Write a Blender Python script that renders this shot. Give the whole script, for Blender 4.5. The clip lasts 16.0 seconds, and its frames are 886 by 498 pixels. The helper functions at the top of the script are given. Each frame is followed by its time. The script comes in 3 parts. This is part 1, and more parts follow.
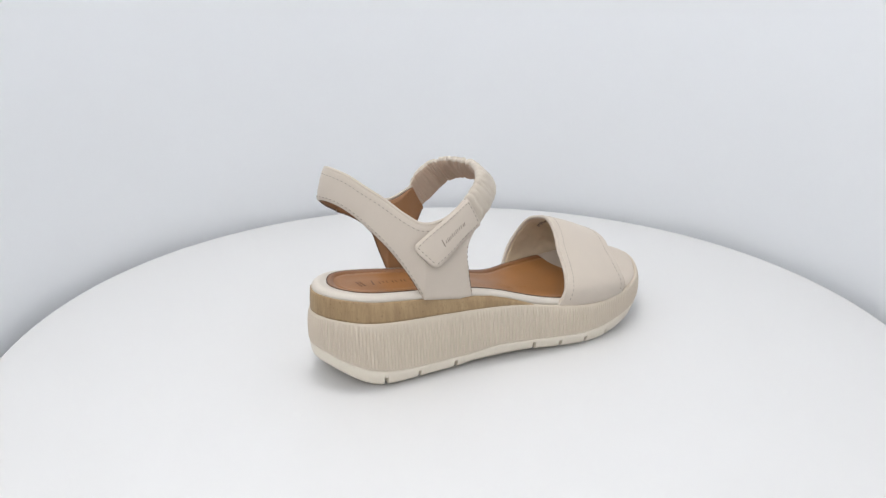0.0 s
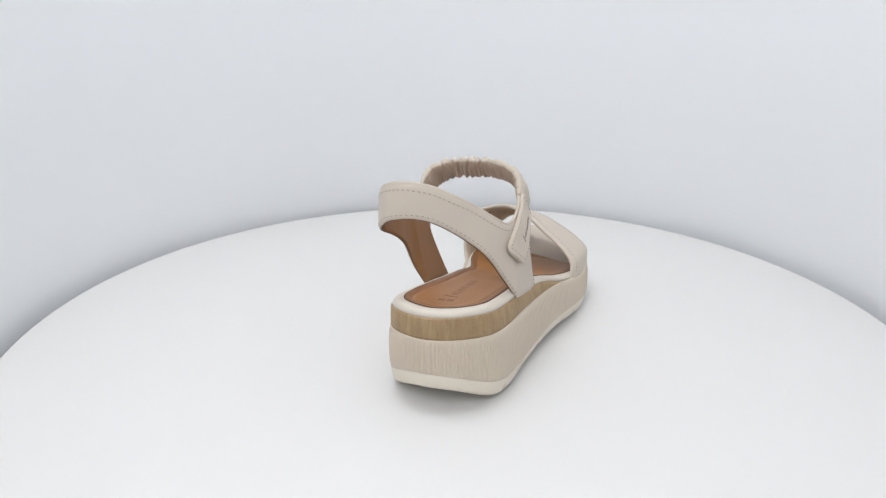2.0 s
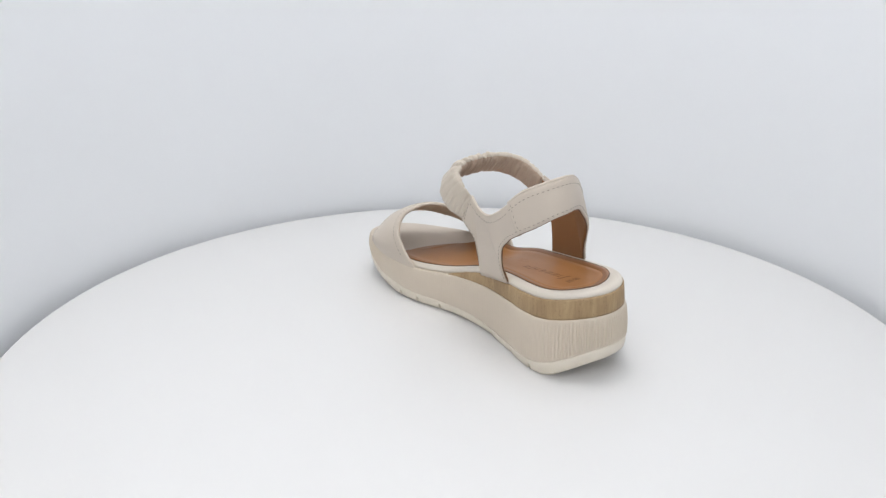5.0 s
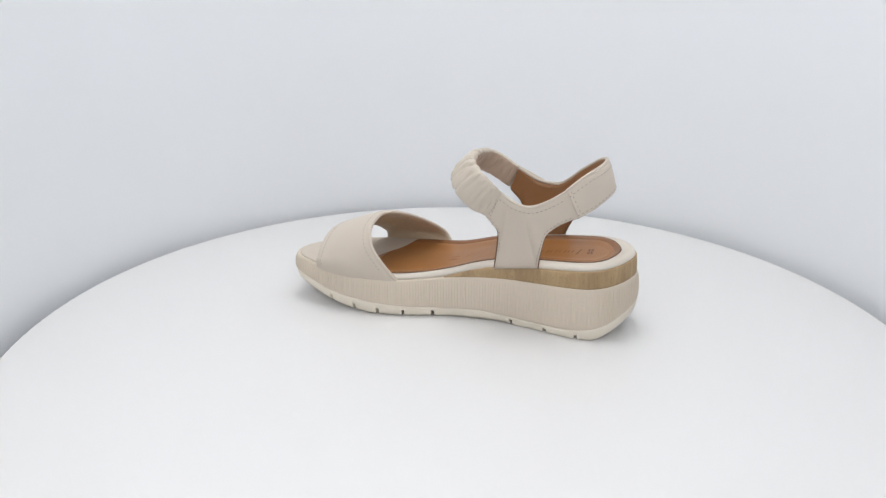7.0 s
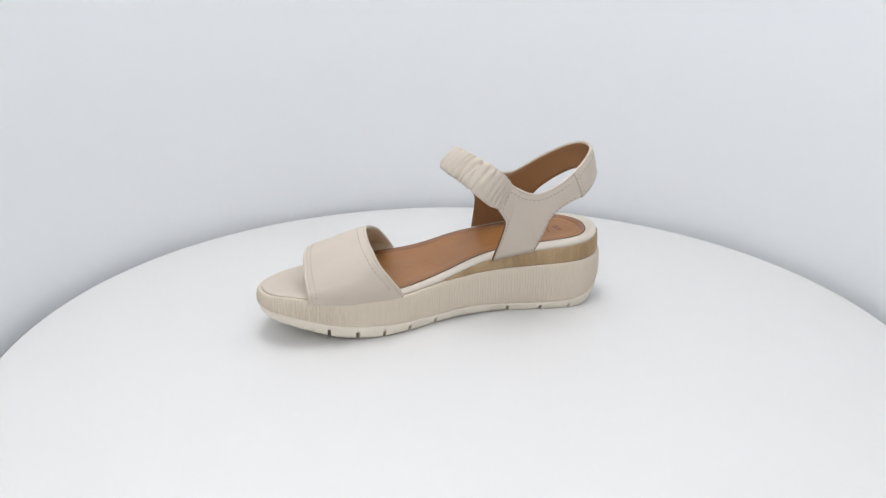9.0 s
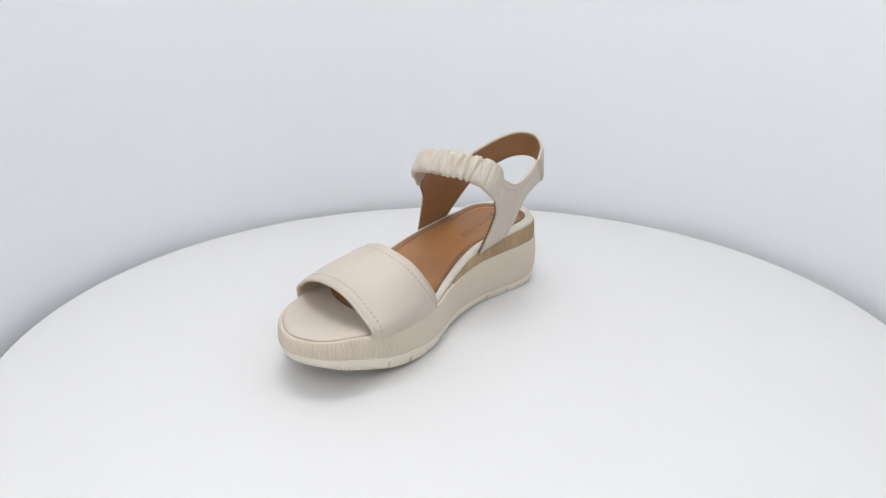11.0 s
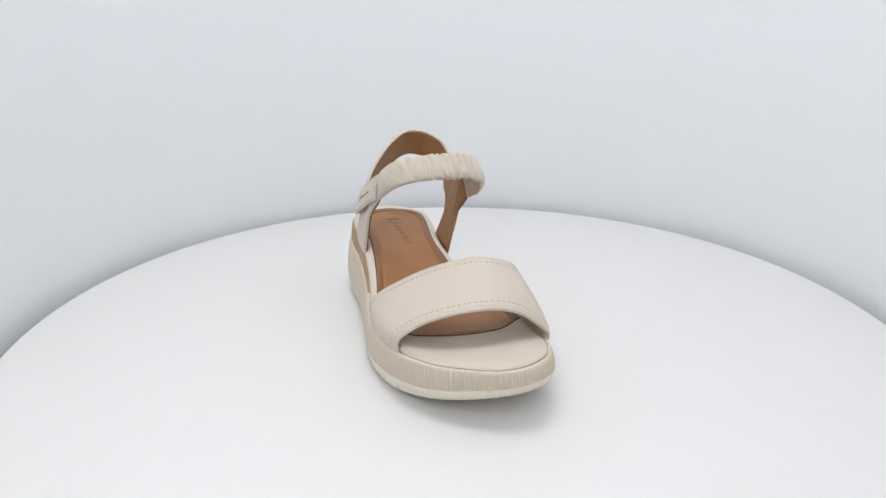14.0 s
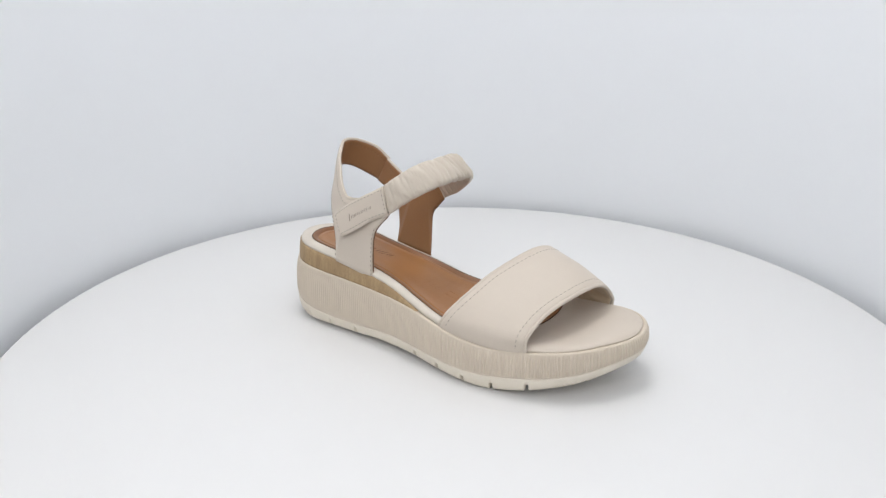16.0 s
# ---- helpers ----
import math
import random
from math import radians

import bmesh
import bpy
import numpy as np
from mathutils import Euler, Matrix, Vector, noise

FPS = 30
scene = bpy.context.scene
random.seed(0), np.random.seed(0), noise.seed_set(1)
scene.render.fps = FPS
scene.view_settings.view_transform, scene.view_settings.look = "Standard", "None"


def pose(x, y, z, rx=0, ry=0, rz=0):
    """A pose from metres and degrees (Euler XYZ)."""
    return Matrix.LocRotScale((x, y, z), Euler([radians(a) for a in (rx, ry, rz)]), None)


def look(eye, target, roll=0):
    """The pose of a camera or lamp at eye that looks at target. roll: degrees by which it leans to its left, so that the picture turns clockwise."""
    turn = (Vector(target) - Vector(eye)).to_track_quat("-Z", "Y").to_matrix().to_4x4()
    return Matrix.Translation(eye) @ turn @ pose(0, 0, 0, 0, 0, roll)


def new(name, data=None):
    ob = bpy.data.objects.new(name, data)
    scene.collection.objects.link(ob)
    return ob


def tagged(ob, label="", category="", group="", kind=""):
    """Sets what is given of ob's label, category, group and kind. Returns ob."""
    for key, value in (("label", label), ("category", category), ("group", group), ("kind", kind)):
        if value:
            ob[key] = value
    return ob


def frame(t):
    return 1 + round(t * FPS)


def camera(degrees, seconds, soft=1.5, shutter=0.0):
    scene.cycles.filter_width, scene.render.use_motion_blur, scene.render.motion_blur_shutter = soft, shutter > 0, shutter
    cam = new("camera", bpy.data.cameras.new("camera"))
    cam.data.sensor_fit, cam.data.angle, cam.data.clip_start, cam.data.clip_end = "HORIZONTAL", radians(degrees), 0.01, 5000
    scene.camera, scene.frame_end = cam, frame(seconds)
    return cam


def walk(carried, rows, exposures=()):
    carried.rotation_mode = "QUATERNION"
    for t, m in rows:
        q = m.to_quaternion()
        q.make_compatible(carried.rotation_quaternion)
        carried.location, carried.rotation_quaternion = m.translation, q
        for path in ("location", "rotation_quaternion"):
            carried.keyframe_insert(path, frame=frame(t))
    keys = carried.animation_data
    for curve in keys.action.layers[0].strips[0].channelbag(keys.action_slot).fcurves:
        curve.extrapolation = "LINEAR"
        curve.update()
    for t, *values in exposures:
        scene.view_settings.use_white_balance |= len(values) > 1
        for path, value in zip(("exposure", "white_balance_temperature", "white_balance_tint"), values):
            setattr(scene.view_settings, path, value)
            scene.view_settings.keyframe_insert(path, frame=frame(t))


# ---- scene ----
# Camera: fixed on its stand, looking slightly down on the turntable
FOV = 66.68
EYE = (0.0, -0.4734, 0.2194)
AIM = (-0.01274, -0.00086, 0.05657)
cam = camera(FOV, 16.0, soft=1.35)
walk(cam, [(0, look(EYE, AIM, -0.066)), (16, look(EYE, AIM, -0.066))])

# Turning of the table: steady, anticlockwise from above
SPIN = 18.498          # degrees a second
HEADING = 32.5         # where the toe points at the start
HEEL = (-0.0620, -0.0745)
TABLE_R = 0.3224

# ---- world, lamps, exposure ----
world = bpy.data.worlds.new("world")
scene.world = world
world.use_nodes = True
world.node_tree.nodes["Background"].inputs[0].default_value = (0.8, 0.87, 1.0, 1)
world.node_tree.nodes["Background"].inputs[1].default_value = 0.15


def area_lamp(name, eye, target, sx, sy, watts, colour):
    data = bpy.data.lights.new(name, "AREA")
    data.shape, data.size, data.size_y, data.energy, data.color = "RECTANGLE", sx, sy, watts, colour
    ob = new(name, data)
    ob.matrix_world = look(eye, target)
    return ob


area_lamp("ceiling_panel_lamp", (-0.13, 0.05, 1.31), (-0.30, 0.04, 0), 0.38, 0.54, 5.05, (1.0, 0.985, 0.97))
# unseen fill light, added to brighten the sandal's near side and the lower backdrop
area_lamp("front_fill_lamp", (-0.13, -0.68, 0.60), (-0.10, 0.10, 0.0), 0.36, 0.4, 1.48, (1.0, 0.985, 0.97))
scene.view_settings.exposure = 0.0


# ---- materials ----
def shader(name, colour, rough=0.5, spread=0.06, scale=40.0, bump=0.0, bump_scale=400.0, stain=0.0, sheen=0.0, metal=0.0, coat=0.0):
    """A surface with a fine grain and a broader unevenness of tone, and a fine relief."""
    m = bpy.data.materials.new(name)
    m.use_nodes = True
    t = m.node_tree
    b = t.nodes["Principled BSDF"]
    b.inputs["Roughness"].default_value = rough
    b.inputs["Metallic"].default_value = metal
    b.inputs["Sheen Weight"].default_value = sheen
    b.inputs["Coat Weight"].default_value = coat
    co = t.nodes.new("ShaderNodeTexCoord")
    n1 = t.nodes.new("ShaderNodeTexNoise")
    n1.inputs["Scale"].default_value, n1.inputs["Detail"].default_value = scale, 4
    n2 = t.nodes.new("ShaderNodeTexNoise")
    n2.inputs["Scale"].default_value, n2.inputs["Detail"].default_value = bump_scale, 3
    mix = t.nodes.new("ShaderNodeMix")
    mix.data_type = "RGBA"
    mix.inputs[6].default_value = (*[c * (1 - spread - stain) for c in colour], 1)
    mix.inputs[7].default_value = (*[min(1, c * (1 + spread)) for c in colour], 1)
    add = t.nodes.new("ShaderNodeMath")
    add.operation = "MULTIPLY_ADD"
    add.inputs[1].default_value, add.inputs[2].default_value = 0.35, 0.32
    mm = t.nodes.new("ShaderNodeMath")
    mm.operation = "MULTIPLY_ADD"
    mm.inputs[1].default_value = 0.9
    t.links.new(co.outputs["Object"], n1.inputs["Vector"])
    t.links.new(co.outputs["Object"], n2.inputs["Vector"])
    t.links.new(n2.outputs["Fac"], add.inputs[0])
    add.inputs[2].default_value = -0.13
    t.links.new(n1.outputs["Fac"], mm.inputs[0])
    t.links.new(add.outputs[0], mm.inputs[2])
    t.links.new(mm.outputs[0], mix.inputs["Factor"])
    t.links.new(mix.outputs[2], b.inputs["Base Color"])
    if bump:
        bp = t.nodes.new("ShaderNodeBump")
        bp.inputs["Strength"].default_value, bp.inputs["Distance"].default_value = bump, 0.0004
        t.links.new(n2.outputs["Fac"], bp.inputs["Height"])
        t.links.new(bp.outputs["Normal"], b.inputs["Normal"])
    return m


def wood_shader(name):
    """Printed wood grain: upright streaks along the wall of the wedge."""
    m = bpy.data.materials.new(name)
    m.use_nodes = True
    t = m.node_tree
    b = t.nodes["Principled BSDF"]
    b.inputs["Roughness"].default_value = 0.55
    co = t.nodes.new("ShaderNodeTexCoord")
    mp = t.nodes.new("ShaderNodeMapping")
    mp.inputs["Scale"].default_value = (1, 1, 0.12)
    mp.inputs["Rotation"].default_value = (0.12, 0.1, 0)
    n1 = t.nodes.new("ShaderNodeTexNoise")
    n1.inputs["Scale"].default_value, n1.inputs["Detail"].default_value = 420, 6
    n1.inputs["Roughness"].default_value = 0.7
    n2 = t.nodes.new("ShaderNodeTexNoise")
    n2.inputs["Scale"].default_value, n2.inputs["Detail"].default_value = 90, 3
    ramp = t.nodes.new("ShaderNodeValToRGB")
    e = ramp.color_ramp.elements
    e[0].position, e[0].color = 0.33, (0.27, 0.172, 0.086, 1)
    e[1].position, e[1].color = 0.66, (0.455, 0.325, 0.178, 1)
    mid = ramp.color_ramp.elements.new(0.5)
    mid.color = (0.365, 0.246, 0.127, 1)
    av = t.nodes.new("ShaderNodeMix")
    av.data_type = "FLOAT"
    av.inputs["Factor"].default_value = 0.45
    t.links.new(co.outputs["Object"], mp.inputs["Vector"])
    t.links.new(mp.outputs["Vector"], n1.inputs["Vector"])
    t.links.new(mp.outputs["Vector"], n2.inputs["Vector"])
    t.links.new(n1.outputs["Fac"], av.inputs[2])
    t.links.new(n2.outputs["Fac"], av.inputs[3])
    t.links.new(av.outputs[0], ramp.inputs["Fac"])
    n3 = t.nodes.new("ShaderNodeTexNoise")
    n3.inputs["Scale"].default_value, n3.inputs["Detail"].default_value = 620, 2
    pore = t.nodes.new("ShaderNodeMapRange")
    pore.inputs["From Min"].default_value, pore.inputs["From Max"].default_value = 0.63, 0.72
    pore.inputs["To Max"].default_value = 0.55
    fleck = t.nodes.new("ShaderNodeMix")
    fleck.data_type = "RGBA"
    fleck.inputs[7].default_value = (0.17, 0.095, 0.045, 1)
    t.links.new(co.outputs["Object"], n3.inputs["Vector"])
    t.links.new(n3.outputs["Fac"], pore.inputs["Value"])
    t.links.new(pore.outputs["Result"], fleck.inputs["Factor"])
    t.links.new(ramp.outputs["Color"], fleck.inputs[6])
    t.links.new(fleck.outputs[2], b.inputs["Base Color"])
    bp = t.nodes.new("ShaderNodeBump")
    bp.inputs["Strength"].default_value, bp.inputs["Distance"].default_value = 0.25, 0.0003
    t.links.new(n1.outputs["Fac"], bp.inputs["Height"])
    t.links.new(bp.outputs["Normal"], b.inputs["Normal"])
    return m


WALL = shader("backdrop_white", (0.87, 0.888, 0.912), 0.8, 0.012, 3, 0.05, 200)
TABLE = shader("table_white", (0.765, 0.762, 0.757), 0.45, 0.008, 6, 0.03, 300)
LEATHER = shader("cream_leather", (0.605, 0.529, 0.447), 0.56, 0.035, 60, 0.22, 900, sheen=0.1)
RAND = shader("pale_leather", (0.645, 0.588, 0.512), 0.42, 0.03, 60, 0.15, 900)
GATHER = shader("soft_leather", (0.583, 0.513, 0.428), 0.5, 0.04, 80, 0.25, 700, sheen=0.1)
LINING = shader("tan_lining", (0.31, 0.15, 0.063), 0.5, 0.08, 50, 0.25, 900)
SUEDE = shader("beige_lining", (0.59, 0.47, 0.33), 0.85, 0.17, 55, 0.9, 170, sheen=0.2)
UNDER = shader("rosy_lining", (0.50, 0.385, 0.295), 0.75, 0.08, 90, 0.3, 700, sheen=0.2)
INSOCK = shader("tan_insock", (0.345, 0.153, 0.05), 0.42, 0.14, 40, 0.18, 800, stain=0.07)
BORDER = shader("burnished_insock", (0.25, 0.108, 0.04), 0.42, 0.10, 45, 0.18, 800, stain=0.05)
STAMP = shader("dark_stamp", (0.17, 0.072, 0.03), 0.5, 0.08, 300)
RUBBER = shader("beige_rubber", (0.65, 0.563, 0.458), 0.55, 0.03, 50, 0.04, 900)
TREAD = shader("cream_rubber", (0.80, 0.73, 0.62), 0.5, 0.03, 50, 0.12, 900)
WOOD = wood_shader("wood_print")
THREAD = shader("beige_thread", (0.345, 0.295, 0.24), 0.8, 0.08, 500)
TRIM = shader("brown_cut_edge", (0.18, 0.095, 0.05), 0.65, 0.1, 200)
EDGE = shader("dark_edge", (0.085, 0.045, 0.028), 0.7, 0.1, 300)
INK = shader("stamped_brown", (0.30, 0.245, 0.20), 0.7, 0.1, 300)
HOOK = shader("velcro_grey", (0.42, 0.40, 0.33), 0.95, 0.15, 900, 0.6, 1500)


# ---- helpers for meshes ----
def mesh_ob(name, verts, faces, material, parent=None, smooth=True, label=""):
    me = bpy.data.meshes.new(name)
    me.from_pydata([tuple(map(float, v)) for v in verts], [], faces)
    me.materials.append(material)
    me.polygons.foreach_set("use_smooth", [smooth] * len(me.polygons))
    me.update()
    ob = new(name, me)
    ob.parent = parent
    if label:
        tagged(ob, label)
    return ob


def fix_normals(ob):
    bm = bmesh.new()
    bm.from_mesh(ob.data)
    bmesh.ops.recalc_face_normals(bm, faces=bm.faces)
    bm.to_mesh(ob.data)
    bm.free()
    return ob


def grid_faces(rows, cols, close_rows=False, close_cols=False, start=0):
    out = []
    for i in range(rows if close_rows else rows - 1):
        for j in range(cols if close_cols else cols - 1):
            a, b = i * cols + j, i * cols + (j + 1) % cols
            c, d = ((i + 1) % rows) * cols + (j + 1) % cols, ((i + 1) % rows) * cols + j
            out.append((start + a, start + b, start + c, start + d))
    return out


def smooth_curve(points, n, closed=False, corners=()):
    """n points along a smooth curve through the given ones; corners stay sharp."""
    p = np.array(points, float)
    k = len(p)
    if closed:
        tan = (np.roll(p, -1, 0) - np.roll(p, 1, 0)) / 2
        segs = k
    else:
        tan = np.gradient(p, axis=0)
        segs = k - 1
    for c in corners:
        tan[c] = 0
    s = np.linspace(0, segs, n, endpoint=not closed)
    i = np.minimum(s.astype(int), segs - 1)
    f = (s - i)[:, None]
    a, b = p[i], p[(i + 1) % k]
    ta, tb = tan[i], tan[(i + 1) % k]
    return (2 * f**3 - 3 * f**2 + 1) * a + (f**3 - 2 * f**2 + f) * ta + (-2 * f**3 + 3 * f**2) * b + (f**3 - f**2) * tb


def even(curve, n, closed=False):
    """The same curve in n even steps of length."""
    c = np.vstack([curve, curve[:1]]) if closed else curve
    d = np.concatenate([[0], np.cumsum(np.linalg.norm(np.diff(c, axis=0), axis=1))])
    s = np.linspace(0, d[-1], n, endpoint=not closed)
    return np.stack([np.interp(s, d, c[:, i]) for i in range(c.shape[1])], 1)


def tube(name, path, radius, material, parent, closed=False, sides=6, label=""):
    n = len(path)
    tang = np.gradient(path, axis=0) if not closed else (np.roll(path, -1, 0) - np.roll(path, 1, 0))
    tang /= np.linalg.norm(tang, axis=1)[:, None] + 1e-12
    up = np.array([0.0, 0.0, 1.0])
    side = np.cross(tang, up)
    side /= np.linalg.norm(side, axis=1)[:, None] + 1e-9
    nor = np.cross(side, tang)
    verts = []
    for i in range(n):
        for k in range(sides):
            a = 2 * math.pi * k / sides
            verts.append(path[i] + radius * (math.cos(a) * side[i] + math.sin(a) * nor[i]))
    faces = grid_faces(n, sides, closed, True)
    if not closed:
        faces += [tuple(range(sides)), tuple(range((n - 1) * sides, n * sides))]
    return fix_normals(mesh_ob(name, verts, faces, material, parent, True, label))


def step(a, b, x):
    f = np.clip((x - a) / (b - a), 0, 1)
    return f * f * (3 - 2 * f)


# ---- the booth ----
def lathe(name, profile, n, material, parent=None):
    verts, k = [], len(profile)
    for i in range(n):
        a = 2 * math.pi * i / n
        verts += [(r * math.cos(a), r * math.sin(a), z) for r, z in profile]
    return mesh_ob(name, verts, grid_faces(n, k, True, False), material, parent)


def backdrop_line(r, front, n=200):
    """Plan of the backdrop: a half round behind the table, straight sides, closed behind the camera."""
    pts = [(r * math.cos(a), r * math.sin(a)) for a in np.linspace(0, math.pi, n)]
    pts += [(-r, front + 0.12)] + [(-r + 0.12 - 0.12 * math.cos(a), front + 0.12 - 0.12 * math.sin(a)) for a in np.linspace(0.2, math.pi / 2, 8)]
    pts += [(r - 0.12 + 0.12 * math.cos(a), front + 0.12 - 0.12 * math.sin(a)) for a in np.linspace(math.pi / 2, 0.2, 8)] + [(r, front + 0.12)]
    return pts


def booth():
    r, front, low, high = 0.335, -0.95, -0.32, 1.40
    inside, outside = backdrop_line(r, front), backdrop_line(r + 0.012, front - 0.012)
    n = len(inside)
    verts = [(x, y, z) for ring, z in ((inside, low), (inside, high), (outside, high), (outside, low)) for x, y in ring]
    wall = mesh_ob("wall_backdrop", verts, grid_faces(4, n, True, True), WALL, None, False)
    tagged(wall, "curved white studio backdrop around the turntable", "backdrop", kind="structure")
    for name, z, label, cat in (("floor", low, "plain white floor under the turntable", "floor"), ("ceiling", high, "plain white ceiling of the photo booth", "ceiling")):
        d = -0.012 if name == "floor" else 0.012
        v = [(x, y, z) for x, y in outside] + [(x, y, z + d) for x, y in outside]
        f = [tuple(range(n)), tuple(range(n, 2 * n))] + [(k, (k + 1) % n, n + (k + 1) % n, n + k) for k in range(n)]
        tagged(fix_normals(mesh_ob(name, v, f, WALL, None, False)), label, cat, kind="structure")


def turntable():
    ob = tagged(new("turntable"), "round white turntable with a smooth rounded rim", "turntable")
    R = TABLE_R
    prof = [(0.0005, 0.0)] + [(R * f, 0.0) for f in (0.25, 0.5, 0.75, 0.95)]
    prof += [(R - 0.003 + 0.003 * math.sin(a), -0.003 + 0.003 * math.cos(a)) for a in np.linspace(0, math.pi / 2, 7)]
    prof += [(R, -0.022), (R - 0.002, -0.024), (0.0005, -0.024)]
    lathe("table_top", prof, 240, TABLE, ob)
    base = lathe("base", [(0.0005, -0.024), (0.17, -0.024), (0.17, -0.32), (0.0005, -0.32)], 96, TABLE, ob)
    return ob


# ---- the sandal: x heel to toe, y to the inner side, z up, in millimetres below ----
MM = 0.001
OUTLINE = [(239.5, 6), (239, 18), (235.5, 28), (228, 36.3), (214, 42.4), (198, 45.6), (180, 46.8), (158, 46.8), (136, 42.8), (114, 35.5), (90, 30.5),
           (60, 29), (35, 32), (10, 36.5), (-8, 36.5), (-21, 30), (-31.5, 16), (-35.5, 0), (-31, -16), (-20, -28.8),
           (-7, -35.3), (12, -38), (40, -39.5), (70, -43), (100, -47.5), (124, -52), (145, -54.5), (166, -53),
           (188, -48), (205, -39.3), (217, -29.8), (227.5, -18), (235.5, -6)]
RING = even(smooth_curve(OUTLINE, 4000, True), 3000, True)


def bow(u, xs, ys):
    """A smoothed line through the given heights."""
    return sum(np.interp(u + d, xs, ys) for d in (-6, -4, -2, 0, 2, 4, 6)) / 7


def z_bottom(u):
    return bow(u, [-37, -30, -20, -10, 0, 45, 60, 100, 120, 160, 180, 195, 210, 225, 240], [16, 12, 6, 2.2, 0.8, 1.2, 3, 3.2, 2, 1.4, 3.8, 7.2, 11, 15, 20])


def z_white(u):
    return bow(u, [-37, -28, -13, 4, 29, 55, 77, 107, 132, 157, 182, 199, 217, 240], [25.5, 19.8, 12.4, 9.0, 7.9, 8.5, 10.6, 9.6, 9.5, 10.4, 13.0, 15.8, 20, 25.5])


def z_rubber(u):
    return bow(u, [-37, -20, -7, 14, 40, 60, 80, 102, 120, 140, 160, 181, 202, 220, 240], [45.5, 43.5, 42, 40.5, 39, 38.2, 37, 34.8, 32, 30, 29, 29.8, 32.4, 34.3, 35.2])


def z_wood(u):
    top = np.interp(u, [-37, -18, -6, 15, 35, 61, 73, 85, 104, 112], [58.5, 56.6, 55, 52.8, 50.5, 47, 45, 41.5, 34.6, 20])
    return np.maximum(top, z_rubber(u) - 0.2)


def z_seat(u):
    """The line of the footbed's edge: the wood's top, with the bend at its front end eased."""
    return sum(z_wood(u + d) for d in (-15, -10, -5, 0, 5, 10, 15)) / 7


def lean(p):
    """The hind part of the sole leans a little to the inner side, the toe a little the other way."""
    p = np.array(p, float)
    k = 0.055 * (1 - step(80, 165, p[:, 0])) - 0.05 * step(180, 222, p[:, 0])
    return np.stack([p[:, 0], p[:, 1] + k * p[:, 2], np.maximum(p[:, 2] - k * p[:, 1], 0.15)], 1)


def outward(ring):
    t = np.roll(ring, -1, 0) - np.roll(ring, 1, 0)
    t /= np.linalg.norm(t, axis=1)[:, None]
    return np.stack([t[:, 1], -t[:, 0]], 1)


RING_N = outward(RING)
SPINE = np.stack([np.clip(RING[:, 0], -4, 196), np.interp(np.clip(RING[:, 0], -4, 196), [-4, 30, 60, 100, 140, 170, 196], [0, -3, -6, -8, -4.5, -2.5, -0.5])], 1)
SPINE_D = np.linalg.norm(RING - SPINE, axis=1)


def inset(d):
    """The outline drawn in by d towards the middle line of the sole."""
    q = d / SPINE_D
    f = np.where(q < 0.7, 1 - q, 0.25 + 0.05 * np.exp(-4 * (q - 0.7)))[:, None]
    return SPINE + (RING - SPINE) * f


def footbed_z(u, d):
    """Height of the footbed's surface at a depth d in from the outline."""
    hind = np.interp(d, [3.6, 4.1, 5.2, 7.0, 9.0, 12.0, 18, 23, 40], [0.0, 1.8, 3.1, 3.9, 4.1, 3.6, 2.1, 1.3, 1.3])
    fore = np.interp(d, [3.6, 4.1, 5.2, 7.0, 9.0, 12.0, 18, 23, 40], [0.0, 0.9, 1.7, 2.4, 2.8, 3.1, 3.4, 3.5, 3.6])
    mid = np.interp(d, [3.6, 4.1, 5.2, 7.0, 9.0, 12.0, 18, 23, 40], [0.0, 1.8, 3.2, 4.0, 4.0, 3.0, 0.9, -0.1, -0.1])
    a, b = step(70, 120, u), step(178, 212, u)
    return z_seat(u) + (hind * (1 - a) + mid * a) * (1 - b) + fore * b


def sole_ring(levels, keep=None):
    """Rows of points round the sole, one for each (offset, height)."""
    rows = []
    for off, z in levels:
        p = RING + RING_N * np.broadcast_to(off, (len(RING),))[:, None]
        rows.append(lean(np.column_stack([p, np.broadcast_to(z, (len(RING),))])) * MM)
    return rows


NOTCH_IN = [2.8, 26.3, 52.4, 112.6, 134.5, 154.4, 174.2, 194.3]
NOTCH_OUT = [-2.3, 20.3, 46.2, 104.1, 124.1, 144.9, 165.2, 187.3]


